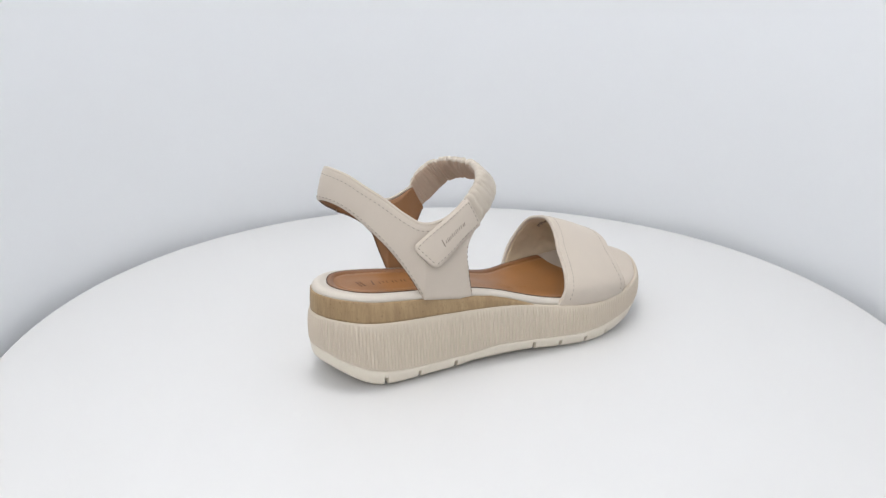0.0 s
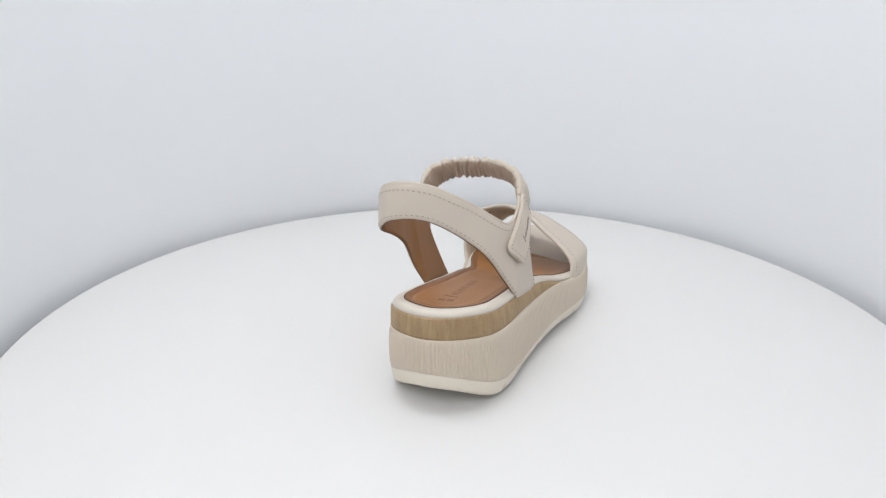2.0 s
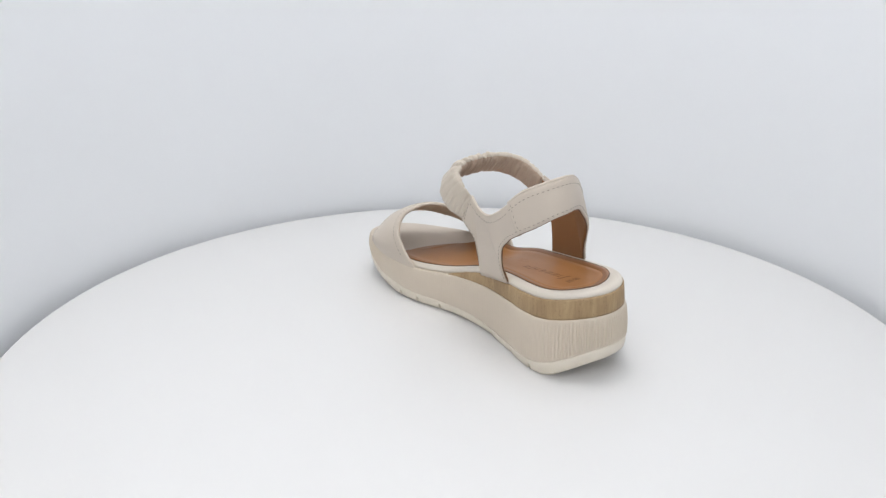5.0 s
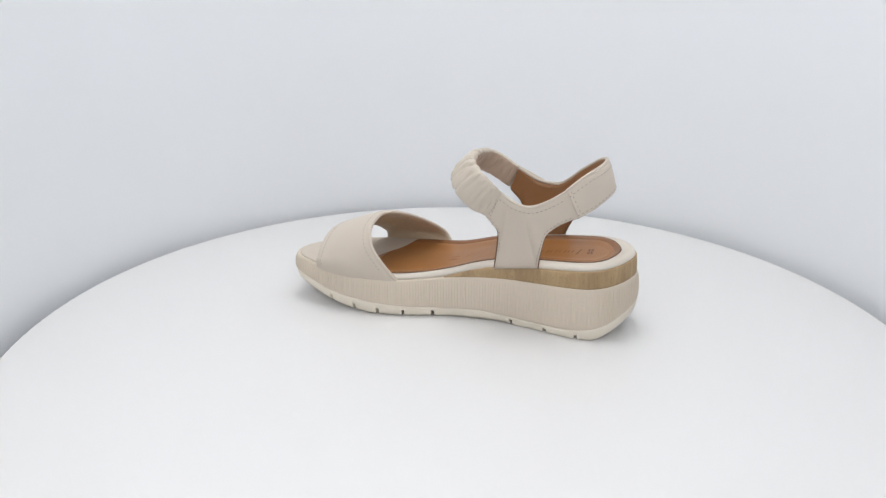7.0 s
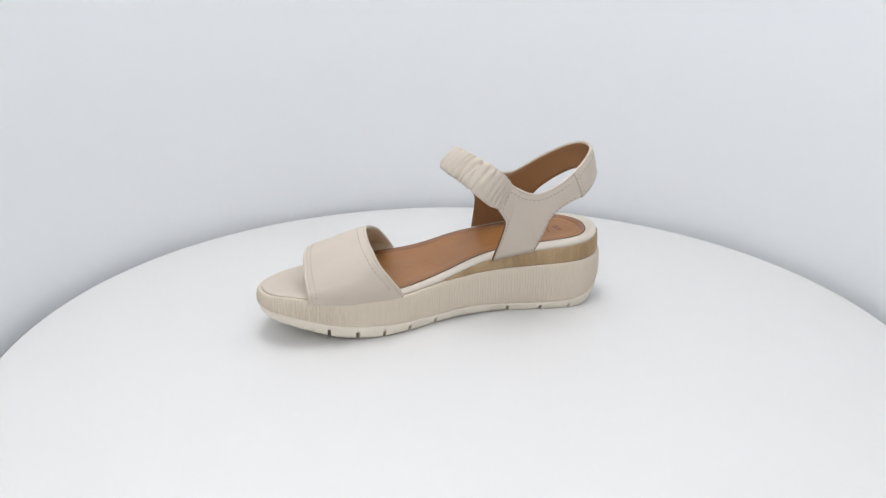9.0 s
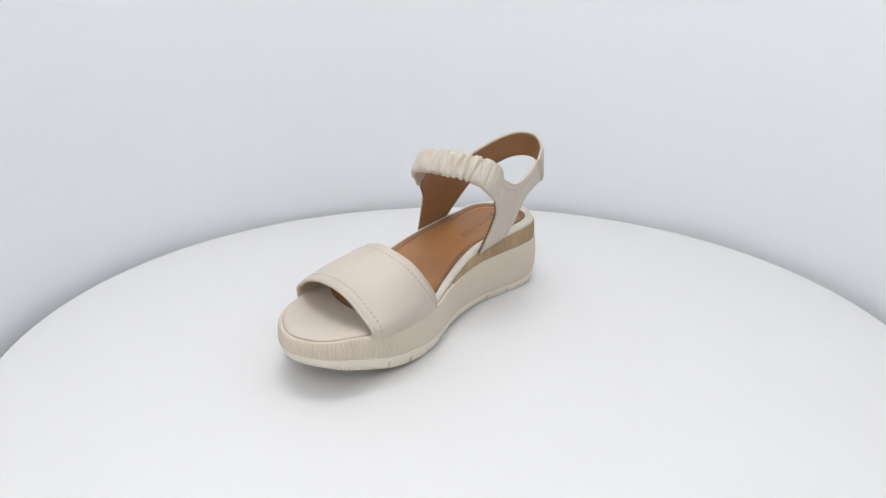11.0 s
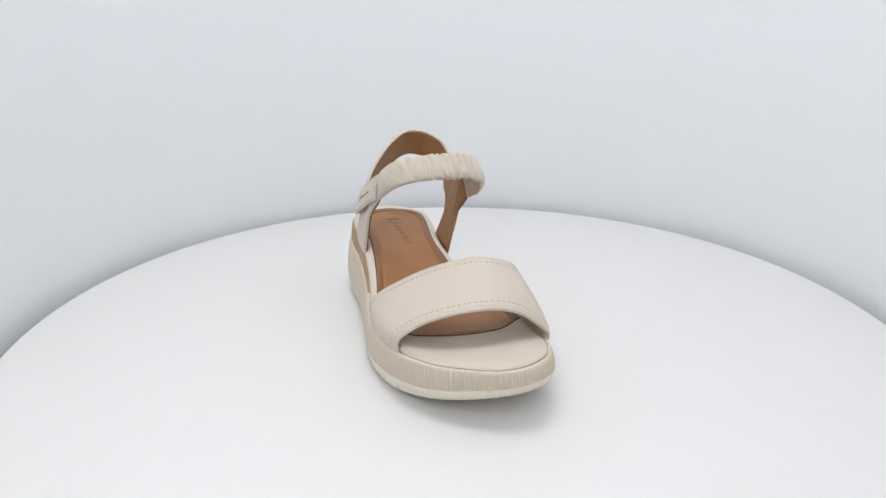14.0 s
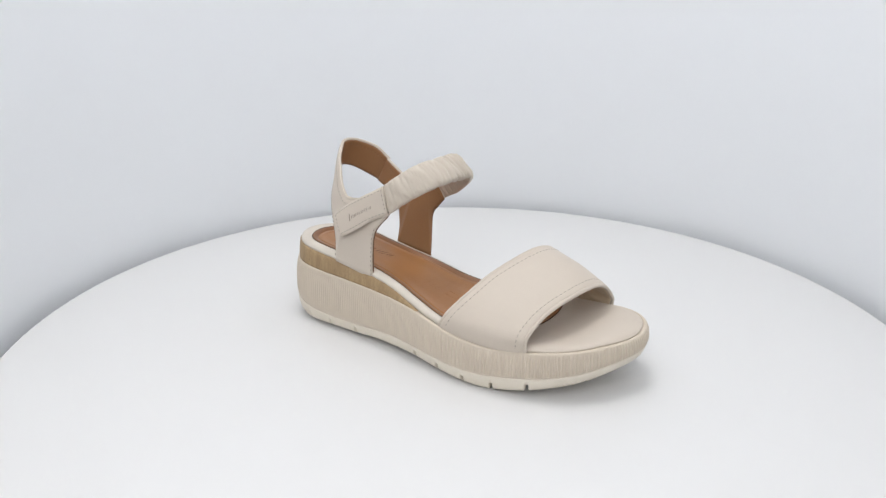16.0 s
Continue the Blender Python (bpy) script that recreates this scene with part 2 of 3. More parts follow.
def outsole(thing):
    u, v = RING[:, 0], RING[:, 1]
    zb, zw = z_bottom(u), z_white(u)
    cut = np.zeros(len(u))
    for marks, side in ((NOTCH_IN, v > 8), (NOTCH_OUT, v < -8)):
        for c in marks:
            cut = np.maximum(cut, np.where(side, np.clip((1.25 - np.abs(u - c)) / 0.5, 0, 1), 0))
    # small teeth along the arch and round the toe
    length = np.linspace(0, 2640, len(u))
    teeth = 0.6 * (np.sin(length * 0.72) > 0.2) * ((u > 56) & (u < 100)) + 0.9 * np.maximum(0, np.sin(length * 0.55 + 0.4 * np.sin(length * 0.05))) * (step(196, 206, u) + 0.6 * (1 - step(-18, -8, u)))
    narrow = np.clip(cut, 0, 1)
    h = zw - zb
    rows = [(-14.0, np.maximum(zb - 1.5, 0.2) + 3.5 * narrow), (-4.2 - 6 * narrow, np.maximum(zb - 1.3, 0.2) + 3.0 * narrow),
            (-2.2 - 8 * narrow - 0.7 * teeth, zb + 0.95 * teeth), (-1.3 - 8 * narrow - 0.4 * teeth, zb + 1.2 + 0.6 * teeth), (-0.9 - 7.5 * narrow, zb + 2.6),
            (-0.6 - 2.5 * narrow, zb + 4.0), (-0.35, zb + 4.6 + 0 * h), (0.0, zw - 0.8), (0.05, zw - 0.15), (-0.5, zw + 0.25), (-3, zw + 0.3)]
    rows = sole_ring(rows)
    n = len(u)
    verts = np.vstack(rows)
    faces = grid_faces(len(rows), n, False, True) + [tuple(range(n))]
    ob = mesh_ob("outsole", verts, faces, TREAD, thing, True, "cream white rubber tread with side notches")
    fix_normals(ob)
    return ob


def midsole(thing):
    u = RING[:, 0]
    n = len(u)
    zw, zr = z_white(u), z_rubber(u)
    count = 300
    wave = np.sin(np.arange(n) / n * count * 2 * math.pi)
    # ridges are worn away smooth towards their upper and lower ends
    flank = step(-24, -4, u) * (1 - step(176, 200, u))
    rib = (0.38 - flank * np.where(RING[:, 1] > 0, 0.27, 0.04)) * np.tanh(wave * 1.8)
    h = zr - zw
    rows = [(-6.0, zw + 0.2), (-0.3, zw + 0.2), (0.1, zw + 0.5), (0.15 + rib * 0.3, zw + 0.07 * h), (0.3 + rib, zw + 0.12 * h), (0.35 + rib, zw + 0.35 * h),
            (0.1 + rib, zw + 0.6 * h), (-0.6 + rib, zw + 0.82 * h), (-0.95 + rib * 0.5, zw + 0.90 * h), (-1.2, zw + 0.95 * h), (-1.5, zr - 0.2), (-1.85, zr), (-2.9, zr + 0.03), (-3.4, zr - 0.35), (-3.65, zr - 0.7), (-6, zr - 0.9), (-14, zr - 2.4)]
    rows = sole_ring(rows)
    ob = mesh_ob("midsole", np.vstack(rows), grid_faces(len(rows), n, False, True), RUBBER, thing, True, "beige rubber platform with fine upright ribs")
    return fix_normals(ob)


def wedge(thing):
    idx = np.where(RING[:, 0] < 104)[0]
    u, zr, zt = RING[idx, 0], z_rubber(RING[idx, 0]), z_wood(RING[idx, 0])
    h = np.maximum(zt - zr, 0.02)
    rows = []
    for off, z in [(-12, zr + 0.0), (-1.95, zr + 0.0), (-1.95, zr + 0.12 * h), (-2.2, zr + 0.5 * h), (-2.8, zr + 0.93 * h), (-3.5, zr + h), (-4.2, zr + h - 0.2), (-12, zr + h - 0.4)]:
        p = RING[idx] + RING_N[idx] * off
        rows.append(lean(np.column_stack([p, z])) * MM)
    ob = mesh_ob("wedge", np.vstack(rows), grid_faces(len(rows), len(idx)), WOOD, thing, True, "wood-grain wedge band above the rubber")
    return fix_normals(ob)


def depth_at(p):
    """Distance of points from the outline."""
    out = np.empty(len(p))
    for k in range(0, len(p), 220):
        q = p[k:k + 220]
        out[k:k + 220] = np.hypot(RING[None, ::5, 0] - q[:, :1], RING[None, ::5, 1] - q[:, 1:2]).min(axis=1)
    return out


def close_middle(rows):
    """Faces across the last ring, from the one side of the middle line to the other."""
    n, base = len(RING), (rows - 1) * len(RING)
    return [(base + i, base + i + 1, base + n - i - 2, base + n - i - 1) for i in range(0, n // 2 - 1)]


def footbed(thing):
    u = RING[:, 0]
    rows = []
    roll = [(4.9, -1.6), (4.3, -0.6), (4.0, 0.1), (3.85, 0.8), (4.0, 1.5)]
    for d, low in roll:
        p = inset(d)
        low = low * (1 - 0.45 * step(165, 205, p[:, 0])) if low > 0 else low
        rows.append(lean(np.column_stack([p, z_seat(p[:, 0]) + low])) * MM)
    for d in (4.5, 5.2, 6.0, 7.0, 8.0, 9.0, 10.5, 12, 15, 18, 22, 26, 30, 36):
        p = inset(d)
        rows.append(lean(np.column_stack([p, footbed_z(p[:, 0], depth_at(p))])) * MM)
    ob = mesh_ob("footbed", np.vstack(rows), grid_faces(len(rows), len(u), False, True) + close_middle(len(rows)), RAND, thing, True, "padded cream leather footbed with a rolled edge")
    ob.data.materials.append(LEATHER)
    for f in ob.data.polygons:
        f.material_index = int(f.center.x > 0.15)
    return fix_normals(ob)


def front_line(v):
    return 177 - 0.006 * (v - 14) ** 2


def insock_point(d, lift):
    p = inset(d)
    lim = front_line(p[:, 1])
    p = np.column_stack([np.minimum(p[:, 0], lim), p[:, 1]])
    z = footbed_z(p[:, 0], depth_at(p)) + lift
    return lean(np.column_stack([p, z])) * MM


def insock(thing):
    """Tan leather insock, with a pressed line round it and a dark cut edge."""
    edge = np.interp(RING[:, 0], [-37, -20, 0, 60, 110, 140, 240], [14.5, 12.5, 10.5, 10, 9, 7.5, 7])
    rows = [insock_point(edge - 0.1, -0.4), insock_point(edge, 0.25), insock_point(edge + 0.5, 0.6), insock_point(edge + 1.5, 0.7), insock_point(edge + 4, 0.7),
            insock_point(edge + 4.4, 0.25), insock_point(edge + 5.0, 0.25), insock_point(edge + 5.4, 0.7)]
    rows += [insock_point(edge + d, 0.75) for d in (8, 11, 14, 18, 23)]
    ob = mesh_ob("insock", np.vstack(rows), grid_faces(len(rows), len(RING), False, True) + close_middle(len(rows)), INSOCK, thing, True, "tan leather insock with pressed border line")
    ob.data.validate()
    fix_normals(ob)
    ob.data.materials.append(BORDER)
    n = len(RING)
    for k, f in enumerate(ob.data.polygons):
        if 2 * n <= k < 5 * n:
            f.material_index = 1
    # pressed marks: four dots and a row of slanted bars along the heel, faint ones under the arch
    marks = [(a, b, 1.7, 1.7, 0, 0) for a in (-1.2, 1.2) for b in (-3.2, -0.8, 2.4, 4.8)]
    marks += [(8.5, 1.0, 1.1, 10, 0.25, 0)]
    marks += [(c, d, 0.8, h, 0.22, 0) for c, d, h in ((13, 0, 5), (16, 0.3, 4.2), (18.5, 0, 5.4), (22.5, -0.3, 4.6), (25, 0, 5), (29, 0.4, 4), (31.5, 0, 5.2), (36, 0, 4.4), (39, -0.4, 5), (42, 0, 6), (46, 0.3, 4.2), (48.5, 0, 5))]
    marks += [(62, -8, 8, 0.9, 0, 1), (62, -12, 8, 0.9, 0, 1), (66, -10, 0.9, 4.5, 0, 1), (58, -10, 0.9, 4.5, 0, 1)]
    marks += [(84 + 4.2 * i, -11 + 0.7 * i, 0.9, 5.5, 0.2, 1) for i in range(4)] + [(108, -10, 9, 0.9, 0, 1), (108, -4, 9, 0.9, 0, 1), (104, -7, 0.9, 6, 0, 1), (112, -7, 0.9, 6, 0, 1), (120, -8, 0.9, 7, 0, 1), (124, -8, 6, 0.9, 0, 1)]
    for u, v, w, h, slant, faint in marks:
        q = [(u + a * w / 2 + b * slant * h / 2, v + b * h / 2) for a, b in ((-1, -1), (1, -1), (1, 1), (-1, 1))]
        pts = []
        for x, y in q:
            depth = float(np.min(np.hypot(RING[::5, 0] - x, RING[::5, 1] - y)))
            pts.append((x, y, float(footbed_z(np.array([x]), np.array([depth]))[0])))
        low, top = lean(np.array(pts) + [0, 0, 0.5]) * MM, lean(np.array(pts) + [0, 0, 0.85]) * MM
        faces = [(4, 5, 6, 7), (0, 1, 2, 3)] + [(k, (k + 1) % 4, 4 + (k + 1) % 4, 4 + k) for k in range(4)]
        fix_normals(mesh_ob("pressed_mark", np.vstack([low, top]), faces, INSOCK if faint else STAMP, ob, False))
    tube("cut_edge", insock_point(edge - 0.1, 0.15)[::4], 0.42 * MM, EDGE, ob, True, 5)
    return ob


CENTRE = np.array([38.0, 10.0])


class Sheet:
    """A strip of leather between two edge curves, with the way out from the foot."""

    def __init__(self, upper, lower, n, m, corners=(), bulge=0.0, hub=None, swell=None):
        up = smooth_curve(upper, n, False)
        lo = smooth_curve(lower, n, False, corners)
        f = np.linspace(0, 1, m)[None, :, None]
        p = up[:, None, :] * (1 - f) + lo[:, None, :] * f
        if swell is not None:
            p = p + (4 * f * (1 - f)) * smooth_curve([(0, y, 0) for y in swell], n)[:, None, :]
        du, dv = np.gradient(p, axis=0), np.gradient(p, axis=1)
        nrm = np.cross(du, dv)
        nrm /= np.linalg.norm(nrm, axis=2)[:, :, None] + 1e-9
        away = p - (np.array(hub) if hub is not None else np.array([CENTRE[0], CENTRE[1], 0])[None, None, :])
        if hub is None:
            away = away * np.array([1, 1, 0])
        if (nrm * away).sum() < 0:
            nrm = -nrm
        self.p = p + nrm * (bulge * np.sin(np.pi * f))
        self.n = nrm
        self.rows, self.cols = n, m

    def at(self, i, f, off=0.0):
        j = f * (self.cols - 1)
        j0 = int(min(j, self.cols - 2))
        g = j - j0
        i = int(np.clip(i, 0, self.rows - 1))
        return (self.p[i, j0] * (1 - g) + self.p[i, j0 + 1] * g + self.n[i, j0] * off) * MM

    def plate(self, name, inner, outer, material, parent, label="", trim=0.0):
        """The strip as a solid from the depth inner to the depth outer, with softened edges."""
        n, m = self.rows, self.cols
        p, nr = self.p, self.n
        if trim:
            f = np.linspace(trim, 1 - trim, m)
            p = p[:, :1] * (1 - f)[None, :, None] + p[:, -1:] * f[None, :, None] + (p - (p[:, :1] * np.linspace(1, 0, m)[None, :, None] + p[:, -1:] * np.linspace(0, 1, m)[None, :, None]))
        t = outer - inner
        off = np.full(m, float(outer))
        off[0] = off[-1] = outer - 0.35 * t
        a = (p + nr * off[None, :, None]).reshape(-1, 3) * MM
        off2 = np.full(m, float(inner))
        off2[0] = off2[-1] = inner + 0.2 * t
        b = (p + nr * off2[None, :, None]).reshape(-1, 3) * MM
        k = n * m
        faces = grid_faces(n, m) + grid_faces(n, m, start=k)
        for i in range(n - 1):
            for j in (0, m - 1):
                faces.append((i * m + j, (i + 1) * m + j, k + (i + 1) * m + j, k + i * m + j))
        for j in range(m - 1):
            for i in (0, n - 1):
                faces.append((i * m + j, i * m + j + 1, k + i * m + j + 1, k + i * m + j))
        return fix_normals(mesh_ob(name, np.vstack([a, b]), faces, material, parent, True, label))


def stitches(name, path, parent, gap=3.1, size=1.6, thick=0.27, material=None):
    """A row of short thread stitches lying on the leather along a path."""
    d = np.linalg.norm(np.diff(path, axis=0), axis=1).sum() / MM
    n = max(2, int(d / gap))
    pts = even(path, n * 2 + 1)
    verts, faces = [], []
    for i in range(n):
        a, b = pts[2 * i], pts[2 * i + 1]
        w = (b - a) / (np.linalg.norm(b - a) + 1e-12)
        mid = (a + b) / 2
        x = np.cross(w, (0.3, 0.2, 0.93))
        x /= np.linalg.norm(x) + 1e-9
        y = np.cross(w, x)
        base = len(verts)
        for s, r in ((-0.5, 0.45), (-0.25, 1), (0.25, 1), (0.5, 0.45)):
            for k in range(5):
                g = 2 * math.pi * k / 5
                verts.append(mid + w * s * size * MM + (x * math.cos(g) + y * math.sin(g)) * thick * r * MM)
        for q in range(3):
            for k in range(5):
                faces.append((base + q * 5 + k, base + q * 5 + (k + 1) % 5, base + q * 5 + 5 + (k + 1) % 5, base + q * 5 + 5 + k))
        faces += [tuple(base + k for k in range(5)), tuple(base + 15 + k for k in range(5))]
    return fix_normals(mesh_ob(name, verts, faces, material or THREAD, parent, True))


def edge_run(sheet, margin, upper, a=0.0, b=1.0, off=1.78):
    """Points a margin in from an edge of a strip, on its face."""
    out = []
    for i in range(int(a * (sheet.rows - 1)), int(b * (sheet.rows - 1)) + 1):
        w = np.linalg.norm(sheet.p[i, 0] - sheet.p[i, -1])
        f = min(margin / w, 0.5)
        out.append(sheet.at(i, f if upper else 1 - f, off))
    return np.array(out)


# edge curves of the straps
HEEL_UP = [(13, 49.5, 112), (3, 46.5, 121), (-6, 37.5, 126.8), (-8.5, 28, 129), (-7, 19, 128.8), (-2, 10.5, 126), (4.5, 0.8, 120.4), (12.5, -8, 113.7),
           (20.5, -16.3, 106), (28.5, -22, 100), (34, -24, 98.7), (40, -24.5, 99), (47, -24.5, 100.5), (53, -24, 103.5), (58, -23, 106.5), (62, -21.5, 109)]
HEEL_LOW = [(4.5, 48.5, 94), (-5, 43.5, 100), (-12.5, 35.5, 106.3), (-15, 27.5, 109), (-12.5, 20, 109.5), (-8, 11, 107.3), (-2, 2.5, 102), (4, -8, 94),
            (11, -17, 84), (21, -25.5, 66.5), (26.5, -32.5, 53), (44, -33.9, 50.2), (61, -34.6, 47.2), (59.5, -32, 65.5), (60, -29, 80), (69, -25, 92)]
INNER_UP = [(12, 48.2, 112), (22, 47.8, 105), (30, 46.8, 100.5), (35, 46.2, 98.5), (39, 45.8, 97.8), (43, 45.4, 98), (47, 45, 99), (51, 44.6, 100.8),
            (54, 44, 102.5), (56, 43.5, 103.5), (57.5, 43.2, 104.5), (59.5, 42.8, 105.5)]
INNER_LOW = [(3, 47, 94.5), (13, 45.5, 89.5), (20, 43.5, 84.5), (26.5, 42.5, 77.5), (30.5, 38.5, 62.7), (33.2, 31, 49.2), (50, 29.8, 46.9), (66, 28.8, 44.4),
             (62.3, 36, 63.5), (61, 40, 76.2), (64.5, 42.5, 82.5), (69, 44.3, 88.5)]
ELASTIC_UP = [(58, 43.0, 105.5), (64, 46, 113), (73, 44, 120.5), (80, 33, 125), (83, 18, 126), (83, 4, 126), (79, -9, 124), (72, -17.5, 118.5), (62, -21.0, 110.5)]
ELASTIC_LOW = [(68, 44.8, 88.5), (79, 48.0, 94), (89.5, 46.5, 103), (96, 36, 109), (98.5, 20, 111), (98, 4, 111.5), (93, -10, 109), (83, -20, 102.5), (70.5, -25.0, 93)]
BAND_BACK = [(121, -45.6, 26.5), (129, -46.8, 40.4), (134.5, -40.6, 48.2), (139.5, -30.6, 55), (144, -20, 61), (150.5, -9, 66.8), (156.5, 3, 71.2), (160.5, 14, 73), (162, 26, 71),
             (161.5, 37.8, 66), (157, 45, 55), (148, 45.2, 42), (137, 39.0, 25)]
BAND_FRONT = [(184, -44.6, 26.5), (184.5, -46, 37), (186, -40, 43), (189, -30.5, 48.5), (193, -20, 52.5), (198, -9, 55.8), (201.5, 2, 57.2), (204, 13, 56.8), (205.5, 24, 53),
              (206, 33, 46.5), (206, 39, 41), (206, 42, 37), (205, 39.6, 28)]


def straps(thing):
    outer = Sheet(HEEL_UP, HEEL_LOW, 230, 15, (10, 12), 0.6)
    ob = outer.plate("heel_strap", 0.1, 1.7, LEATHER, thing, "smooth cream leather strap round the heel")
    outer.plate("lining", -0.9, 0.05, LINING, ob, "tan leather lining", 0.02)
    tube("cut_edge", np.array([outer.at(i, 1.0, -0.2) for i in range(0, outer.rows, 2)]), 0.45 * MM, TRIM, ob, False, 6)
    tube("rolled_edge", np.array([outer.at(i, 0.0, 0.4) for i in range(0, outer.rows, 2)]), 1.15 * MM, LEATHER, ob, False, 9)
    stitches("stitching", edge_run(outer, 4.2, True, 0, 0.9), ob)
    stitches("stitching", edge_run(outer, 2.0, False, 0, 0.66), ob)
    stitches("stitching", edge_run(outer, 2.0, False, 0.81, 0.94), ob)
    stitches("stitching", np.array([outer.at(3, f, 1.6) for f in np.linspace(0.08, 0.92, 20)]), ob)
    stitches("lining_stitching", edge_run(outer, 4.2, True, 0, 0.9, -0.95), ob, material=BORDER)
    stitches("lining_stitching", edge_run(outer, 2.0, False, 0, 0.66, -0.95), ob, material=BORDER)
    inner = Sheet(INNER_UP, INNER_LOW, 180, 15, (5, 7), 0.6)
    ob2 = inner.plate("inner_quarter", 0.0, 1.5, LEATHER, thing, "smooth cream leather side strap")
    inner.plate("lining", -1.0, -0.05, LINING, ob2, "tan leather lining", 0.02)
    tube("cut_edge", np.array([inner.at(i, 1.0, -0.2) for i in range(0, inner.rows, 2)]), 0.45 * MM, TRIM, ob2, False, 6)
    tube("rolled_edge", np.array([inner.at(i, 0.0, 0.35) for i in range(0, inner.rows, 2)]), 1.1 * MM, LEATHER, ob2, False, 9)
    stitches("stitching", edge_run(inner, 4.0, True, 0.05, 0.98, 1.58), ob2)
    stitches("stitching", edge_run(inner, 1.9, False, 0.05, 0.44, 1.55), ob2)
    stitches("stitching", edge_run(inner, 1.9, False, 0.64, 0.98, 1.55), ob2)
    stitches("lining_stitching", edge_run(inner, 4.0, True, 0.05, 0.98, -1.05), ob2, material=BORDER)
    stitches("lining_stitching", edge_run(inner, 1.9, False, 0.64, 0.98, -1.05), ob2, material=BORDER)
    stitches("lining_stitching", np.array([inner.at(174, f, -1.05) for f in np.linspace(0.08, 0.92, 20)]), ob2, 2.6, 1.6, material=BORDER)
    for k in (3, 7):
        stitches("stitching", np.array([inner.at(179 - k, f, 1.6) for f in np.linspace(0.08, 0.92, 20)]), ob2, 2.6, 1.6)


def elastic(thing):
    """The gathered strap over the instep: a soft tube puckered by the elastic inside."""
    n, m = 560, 28
    s = Sheet(ELASTIC_UP, ELASTIC_LOW, n, 9, (), 0.0)
    mid = s.p.mean(axis=1)
    half = (s.p[:, -1] - s.p[:, 0]) / 2
    nor = s.n[:, 4]
    x = np.linspace(0, 1, n)
    rng = random.Random(5)
    folds = [(x0 + rng.uniform(-0.006, 0.006), rng.uniform(0.75, 1.25), rng.uniform(-0.022, 0.022), rng.uniform(-1, 1)) for x0 in (0.04, 0.085, 0.12, 0.165, 0.215, 0.25, 0.30, 0.335, 0.385, 0.43, 0.465, 0.515, 0.55, 0.60, 0.65, 0.72, 0.80, 0.87, 0.94)]
    verts = []
    for i in range(n):
        strength = 0.2 + 0.95 * float(step(0.18, 0.34, x[i]) * (1 - 0.95 * step(0.54, 0.70, x[i])))
        fat = 3.2 * float(step(-0.04, 0.24, x[i]) * (1 - step(0.93, 1.06, x[i]))) + 0.9
        for k in range(m):
            a = 2 * math.pi * k / m
            c, sn = math.cos(a), math.sin(a)
            w = 0.0
            for x0, g, skew, ph in folds:
                centre = x0 + skew * c + 0.004 * math.sin(3 * a + ph * 5)
                w += g * math.exp(-((x[i] - centre) / (0.0068 + 0.0025 * g)) ** 2) * (0.72 + 0.28 * math.cos(2 * a + ph))
            rip = noise.noise(Vector((x[i] * 46, c * 1.6, sn * 1.6 + 3)))
            crease = 1 - abs(noise.noise(Vector((x[i] * 17 + c * 1.3, c * 1.1 - x[i] * 6, sn + 8))))
            back = max(0.0, -sn)
            side = math.copysign(abs(c) ** 0.75, c) * (1 - 0.10 * strength * w + 0.045 * strength * rip)
            depth = math.copysign(abs(sn) ** 0.8, sn) * (fat - 2.5 * strength * w * (1 - 0.6 * back) + 0.9 * strength * rip - 1.1 * (1.2 - strength) * crease**6
                                                              + 0.55 * back * strength * math.sin(x[i] * 250 + 1.4 * rip))
            verts.append((mid[i] + half[i] * side + nor[i] * (depth + 1.0)) * MM)
    faces = grid_faces(n, m, False, True) + [tuple(range(m)), tuple(range((n - 1) * m, n * m))]
    ob = fix_normals(mesh_ob("elastic_strap", verts, faces, GATHER, thing, True, "gathered cream leather strap over the instep"))
    # its underside is faced with a rosier lining
    ob.data.materials.append(UNDER)
    for k, f in enumerate(ob.data.polygons):
        if k < (n - 1) * m and m * 0.55 <= k % m < m * 0.95:
            f.material_index = 1
    return ob


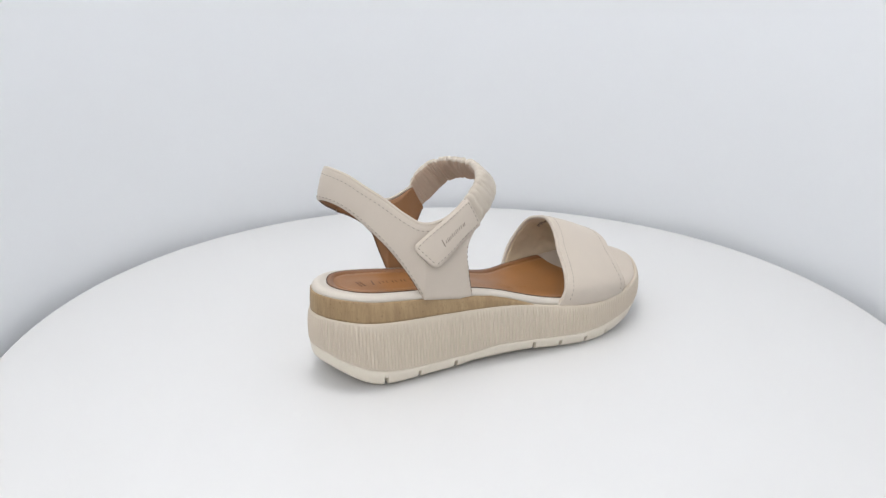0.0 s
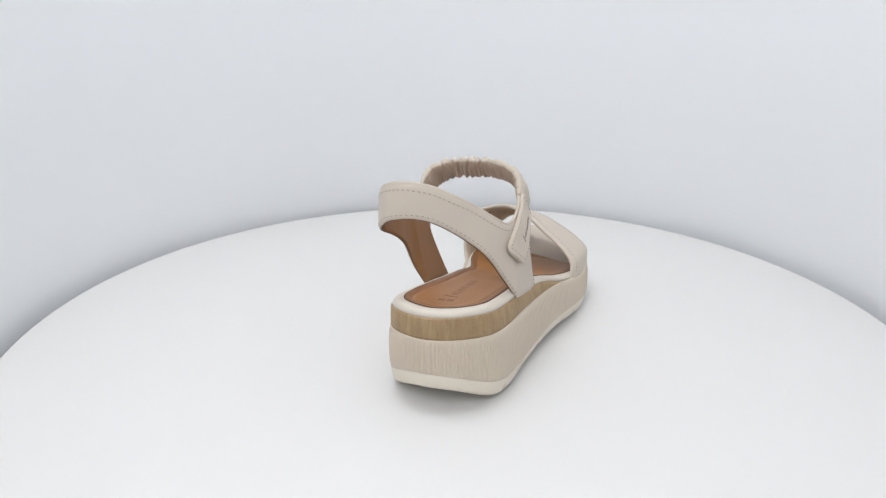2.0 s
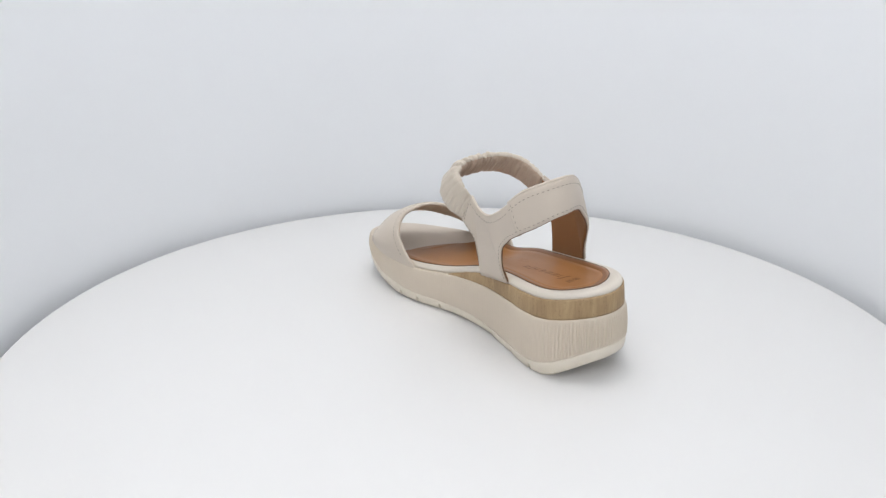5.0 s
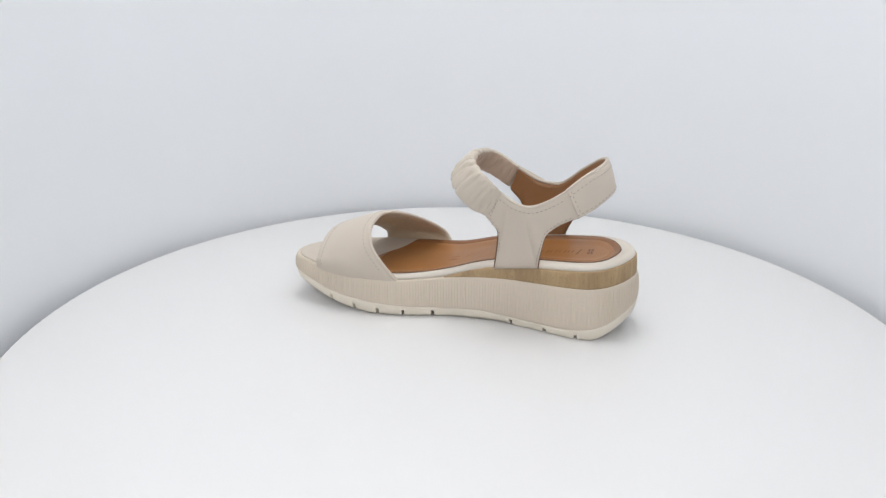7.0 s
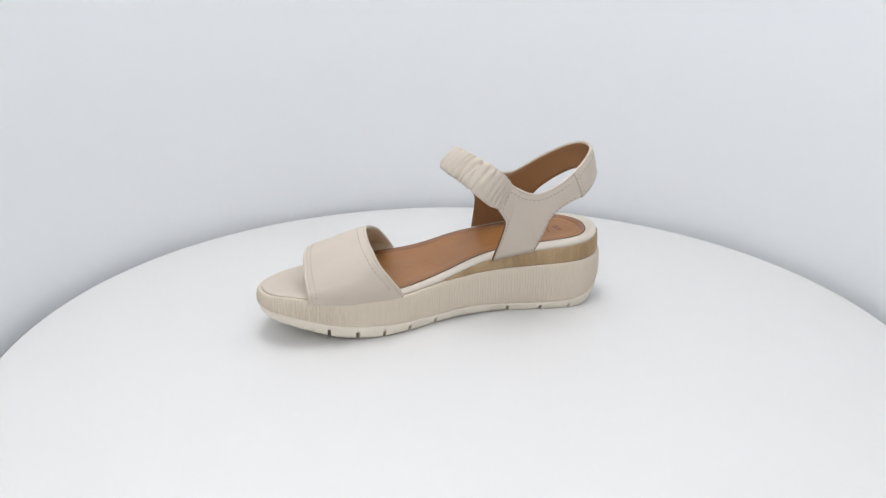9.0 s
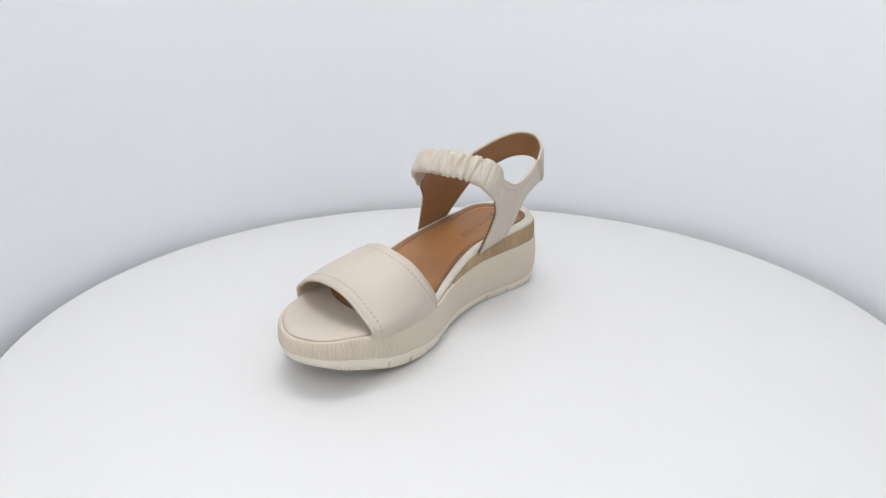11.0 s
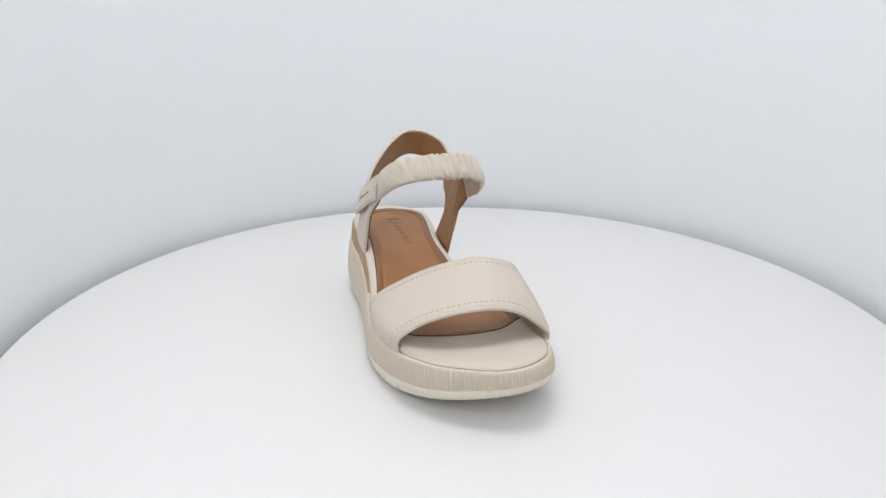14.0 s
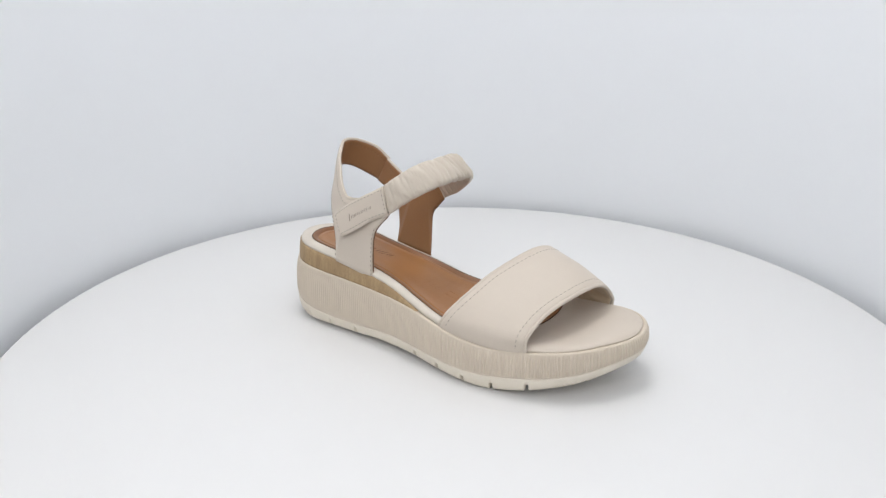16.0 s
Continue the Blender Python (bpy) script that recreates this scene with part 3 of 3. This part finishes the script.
def tab(thing):
    """The touch-fastening tab, rounded at its free end, standing a little off the strap."""
    up = even(smooth_curve([(21.6, -26.4, 86.0), (36, -27, 96), (49, -26, 103.2), (63, -23, 110.8)], 200), 120)
    low = even(smooth_curve([(33.2, -35.0, 72.2), (46, -33.6, 79.6), (58, -30.6, 87.2), (70.5, -27.2, 93.1)], 200), 120)
    across = low - up
    wide = np.linalg.norm(across, axis=1)
    s = np.arange(120) * np.linalg.norm(up[1] - up[0])
    turn = np.where(s < 4.5, 4.5 - np.sqrt(np.maximum(0, 4.5**2 - (4.5 - s) ** 2)), 0)[:, None]
    up, low = up + across / wide[:, None] * turn, low - across / wide[:, None] * turn
    s = Sheet(up, low, 120, 11, (), 0.7)
    ob = s.plate("fastening_tab", -0.2, 1.9, LEATHER, thing, "cream leather touch-fastening tab with stamped mark")
    s.plate("hook_strip", -1.6, -0.25, HOOK, ob, "grey touch-fastening strip", 0.09)
    stitches("stitching", edge_run(s, 2.0, True, 0.08, 0.98, 1.9), ob, 2.8, 1.7)
    stitches("stitching", edge_run(s, 2.0, False, 0.08, 0.98, 1.9), ob, 2.8, 1.7)
    stitches("stitching", np.array([s.at(6, f, 1.95) for f in np.linspace(0.1, 0.9, 20)]), ob, 2.8, 1.7)
    stitches("stitching", np.array([s.at(116, f, 1.95) for f in np.linspace(0.1, 0.9, 20)]), ob, 2.8, 1.7)
    # stamped mark: a row of thin slanted bars, the first one taller
    strokes = [(40, 0.53, 1.5, 0.24, 1.4)]
    strokes += [(c, 0.55 + d, 1.05, h, 0.9) for c, d, h in ((45, 0, 0.09), (49, 0, 0.11), (52, 0.01, 0.10), (55.5, 0, 0.09), (60, -0.01, 0.10), (64, 0.01, 0.09),
                                                       (68.5, 0, 0.11), (72, 0, 0.09), (77, -0.01, 0.10), (81, 0, 0.12), (86, 0.01, 0.08), (89, 0, 0.10))]
    for c, mid, w, h, slant in strokes:
        q = []
        for a, b in ((-0.5, -1), (0.5, -1), (0.5, 1), (-0.5, 1)):
            at = c + a * w - b * slant
            lo = int(at)
            q.append(s.at(lo, mid + b * h / 2, 1.95) * (1 - at + lo) + s.at(lo + 1, mid + b * h / 2, 1.95) * (at - lo))
        nrm = s.n[int(c), 5] * 0.00022
        faces = [(4, 5, 6, 7), (0, 1, 2, 3)] + [(k, (k + 1) % 4, 4 + (k + 1) % 4, 4 + k) for k in range(4)]
        fix_normals(mesh_ob("stamped_mark", q + [p + nrm for p in q], faces, INK, ob, False))
    return ob


def toe_band(thing):
    s = Sheet(BAND_BACK, BAND_FRONT, 150, 25, (), 1.2, hub=(165, -2, 10), swell=(-3.2, -2.4, -0.9, 0, 0, 0, 0, 0, 0, 0, 1.4, 2.8, 2.0))
    # soft puckers in the leather
    for i in range(s.rows):
        for j in range(s.cols):
            p = s.p[i, j]
            s.p[i, j] = p + s.n[i, j] * 0.7 * noise.noise(Vector(p * 0.035)) * math.sin(math.pi * j / (s.cols - 1))
    ob = s.plate("toe_band", 0.2, 2.0, LEATHER, thing, "wide smooth cream leather band over the toes")
    soft = Sheet(BAND_BACK, BAND_FRONT, 150, 25, (), 1.2, hub=(165, -2, 10), swell=(-3.2, -2.4, -0.9, 0, 0, 0, 0, 0, 0, 0, 1.4, 2.8, 2.0))
    for i in range(soft.rows):
        for j in range(soft.cols):
            p = soft.p[i, j]
            fold = 1 - abs(noise.noise(Vector((p[0] * 0.05 + p[2] * 0.03, p[1] * 0.03, p[2] * 0.16 - p[0] * 0.07))))
            soft.p[i, j] = s.p[i, j] - soft.n[i, j] * 1.5 * fold**5 * math.sin(math.pi * j / (s.cols - 1)) ** 0.5
    soft.plate("lining", -0.9, 0.1, SUEDE, ob, "wrinkled beige suede lining", 0.015)
    # faded stamp on the lining: a few short bars
    for i, w in enumerate((2.2, 1.4, 1.8, 1.2, 1.8, 1.4, 1.6)):
        a = 98 + i * 2.4
        f0 = 0.16 + 0.008 * i
        q = [soft.at(a, f0, -1.0), soft.at(a + 1.4, f0, -1.0), soft.at(a + 2.4, f0 + 0.04 * w, -1.0), soft.at(a + 1, f0 + 0.04 * w, -1.0)]
        off = -soft.n[int(a), 6] * 0.0004
        fix_normals(mesh_ob("stamp", q + [p + off for p in q], [(0, 1, 2, 3), (4, 5, 6, 7), (0, 1, 5, 4), (1, 2, 6, 5), (2, 3, 7, 6), (3, 0, 4, 7)], INK, ob, False))
    tube("rolled_edge", np.array([s.at(i, 0.0, 0.6) for i in range(0, s.rows, 2)]), 1.45 * MM, LEATHER, ob, False, 10)
    tube("rolled_edge", np.array([s.at(i, 1.0, 0.6) for i in range(0, s.rows, 2)]), 1.35 * MM, LEATHER, ob, False, 10)
    stitches("stitching", edge_run(s, 5.0, True, 0.06, 0.94, 2.0), ob, 3.3, 1.9)
    stitches("stitching", edge_run(s, 5.0, False, 0.06, 0.94, 2.0), ob, 3.3, 1.9)
    return ob


def sandal():
    thing = tagged(new("sandal"), "cream leather platform sandal with tan insock on the turntable", "sandal")
    outsole(thing)
    midsole(thing)
    wedge(thing)
    footbed(thing)
    insock(thing)
    straps(thing)
    elastic(thing)
    tab(thing)
    toe_band(thing)
    return thing


booth()
table = turntable()
shoe = sandal()


def motions():
    """The table turns steadily and carries the sandal with it."""
    times = [k * 0.5 for k in range(33)]
    walk(table, [(t, pose(0, 0, 0, 0, 0, SPIN * t)) for t in times])
    walk(shoe, [(t, pose(0, 0, 0, 0, 0, SPIN * t) @ pose(HEEL[0], HEEL[1], 0, 0, 0, HEADING)) for t in times])


motions()
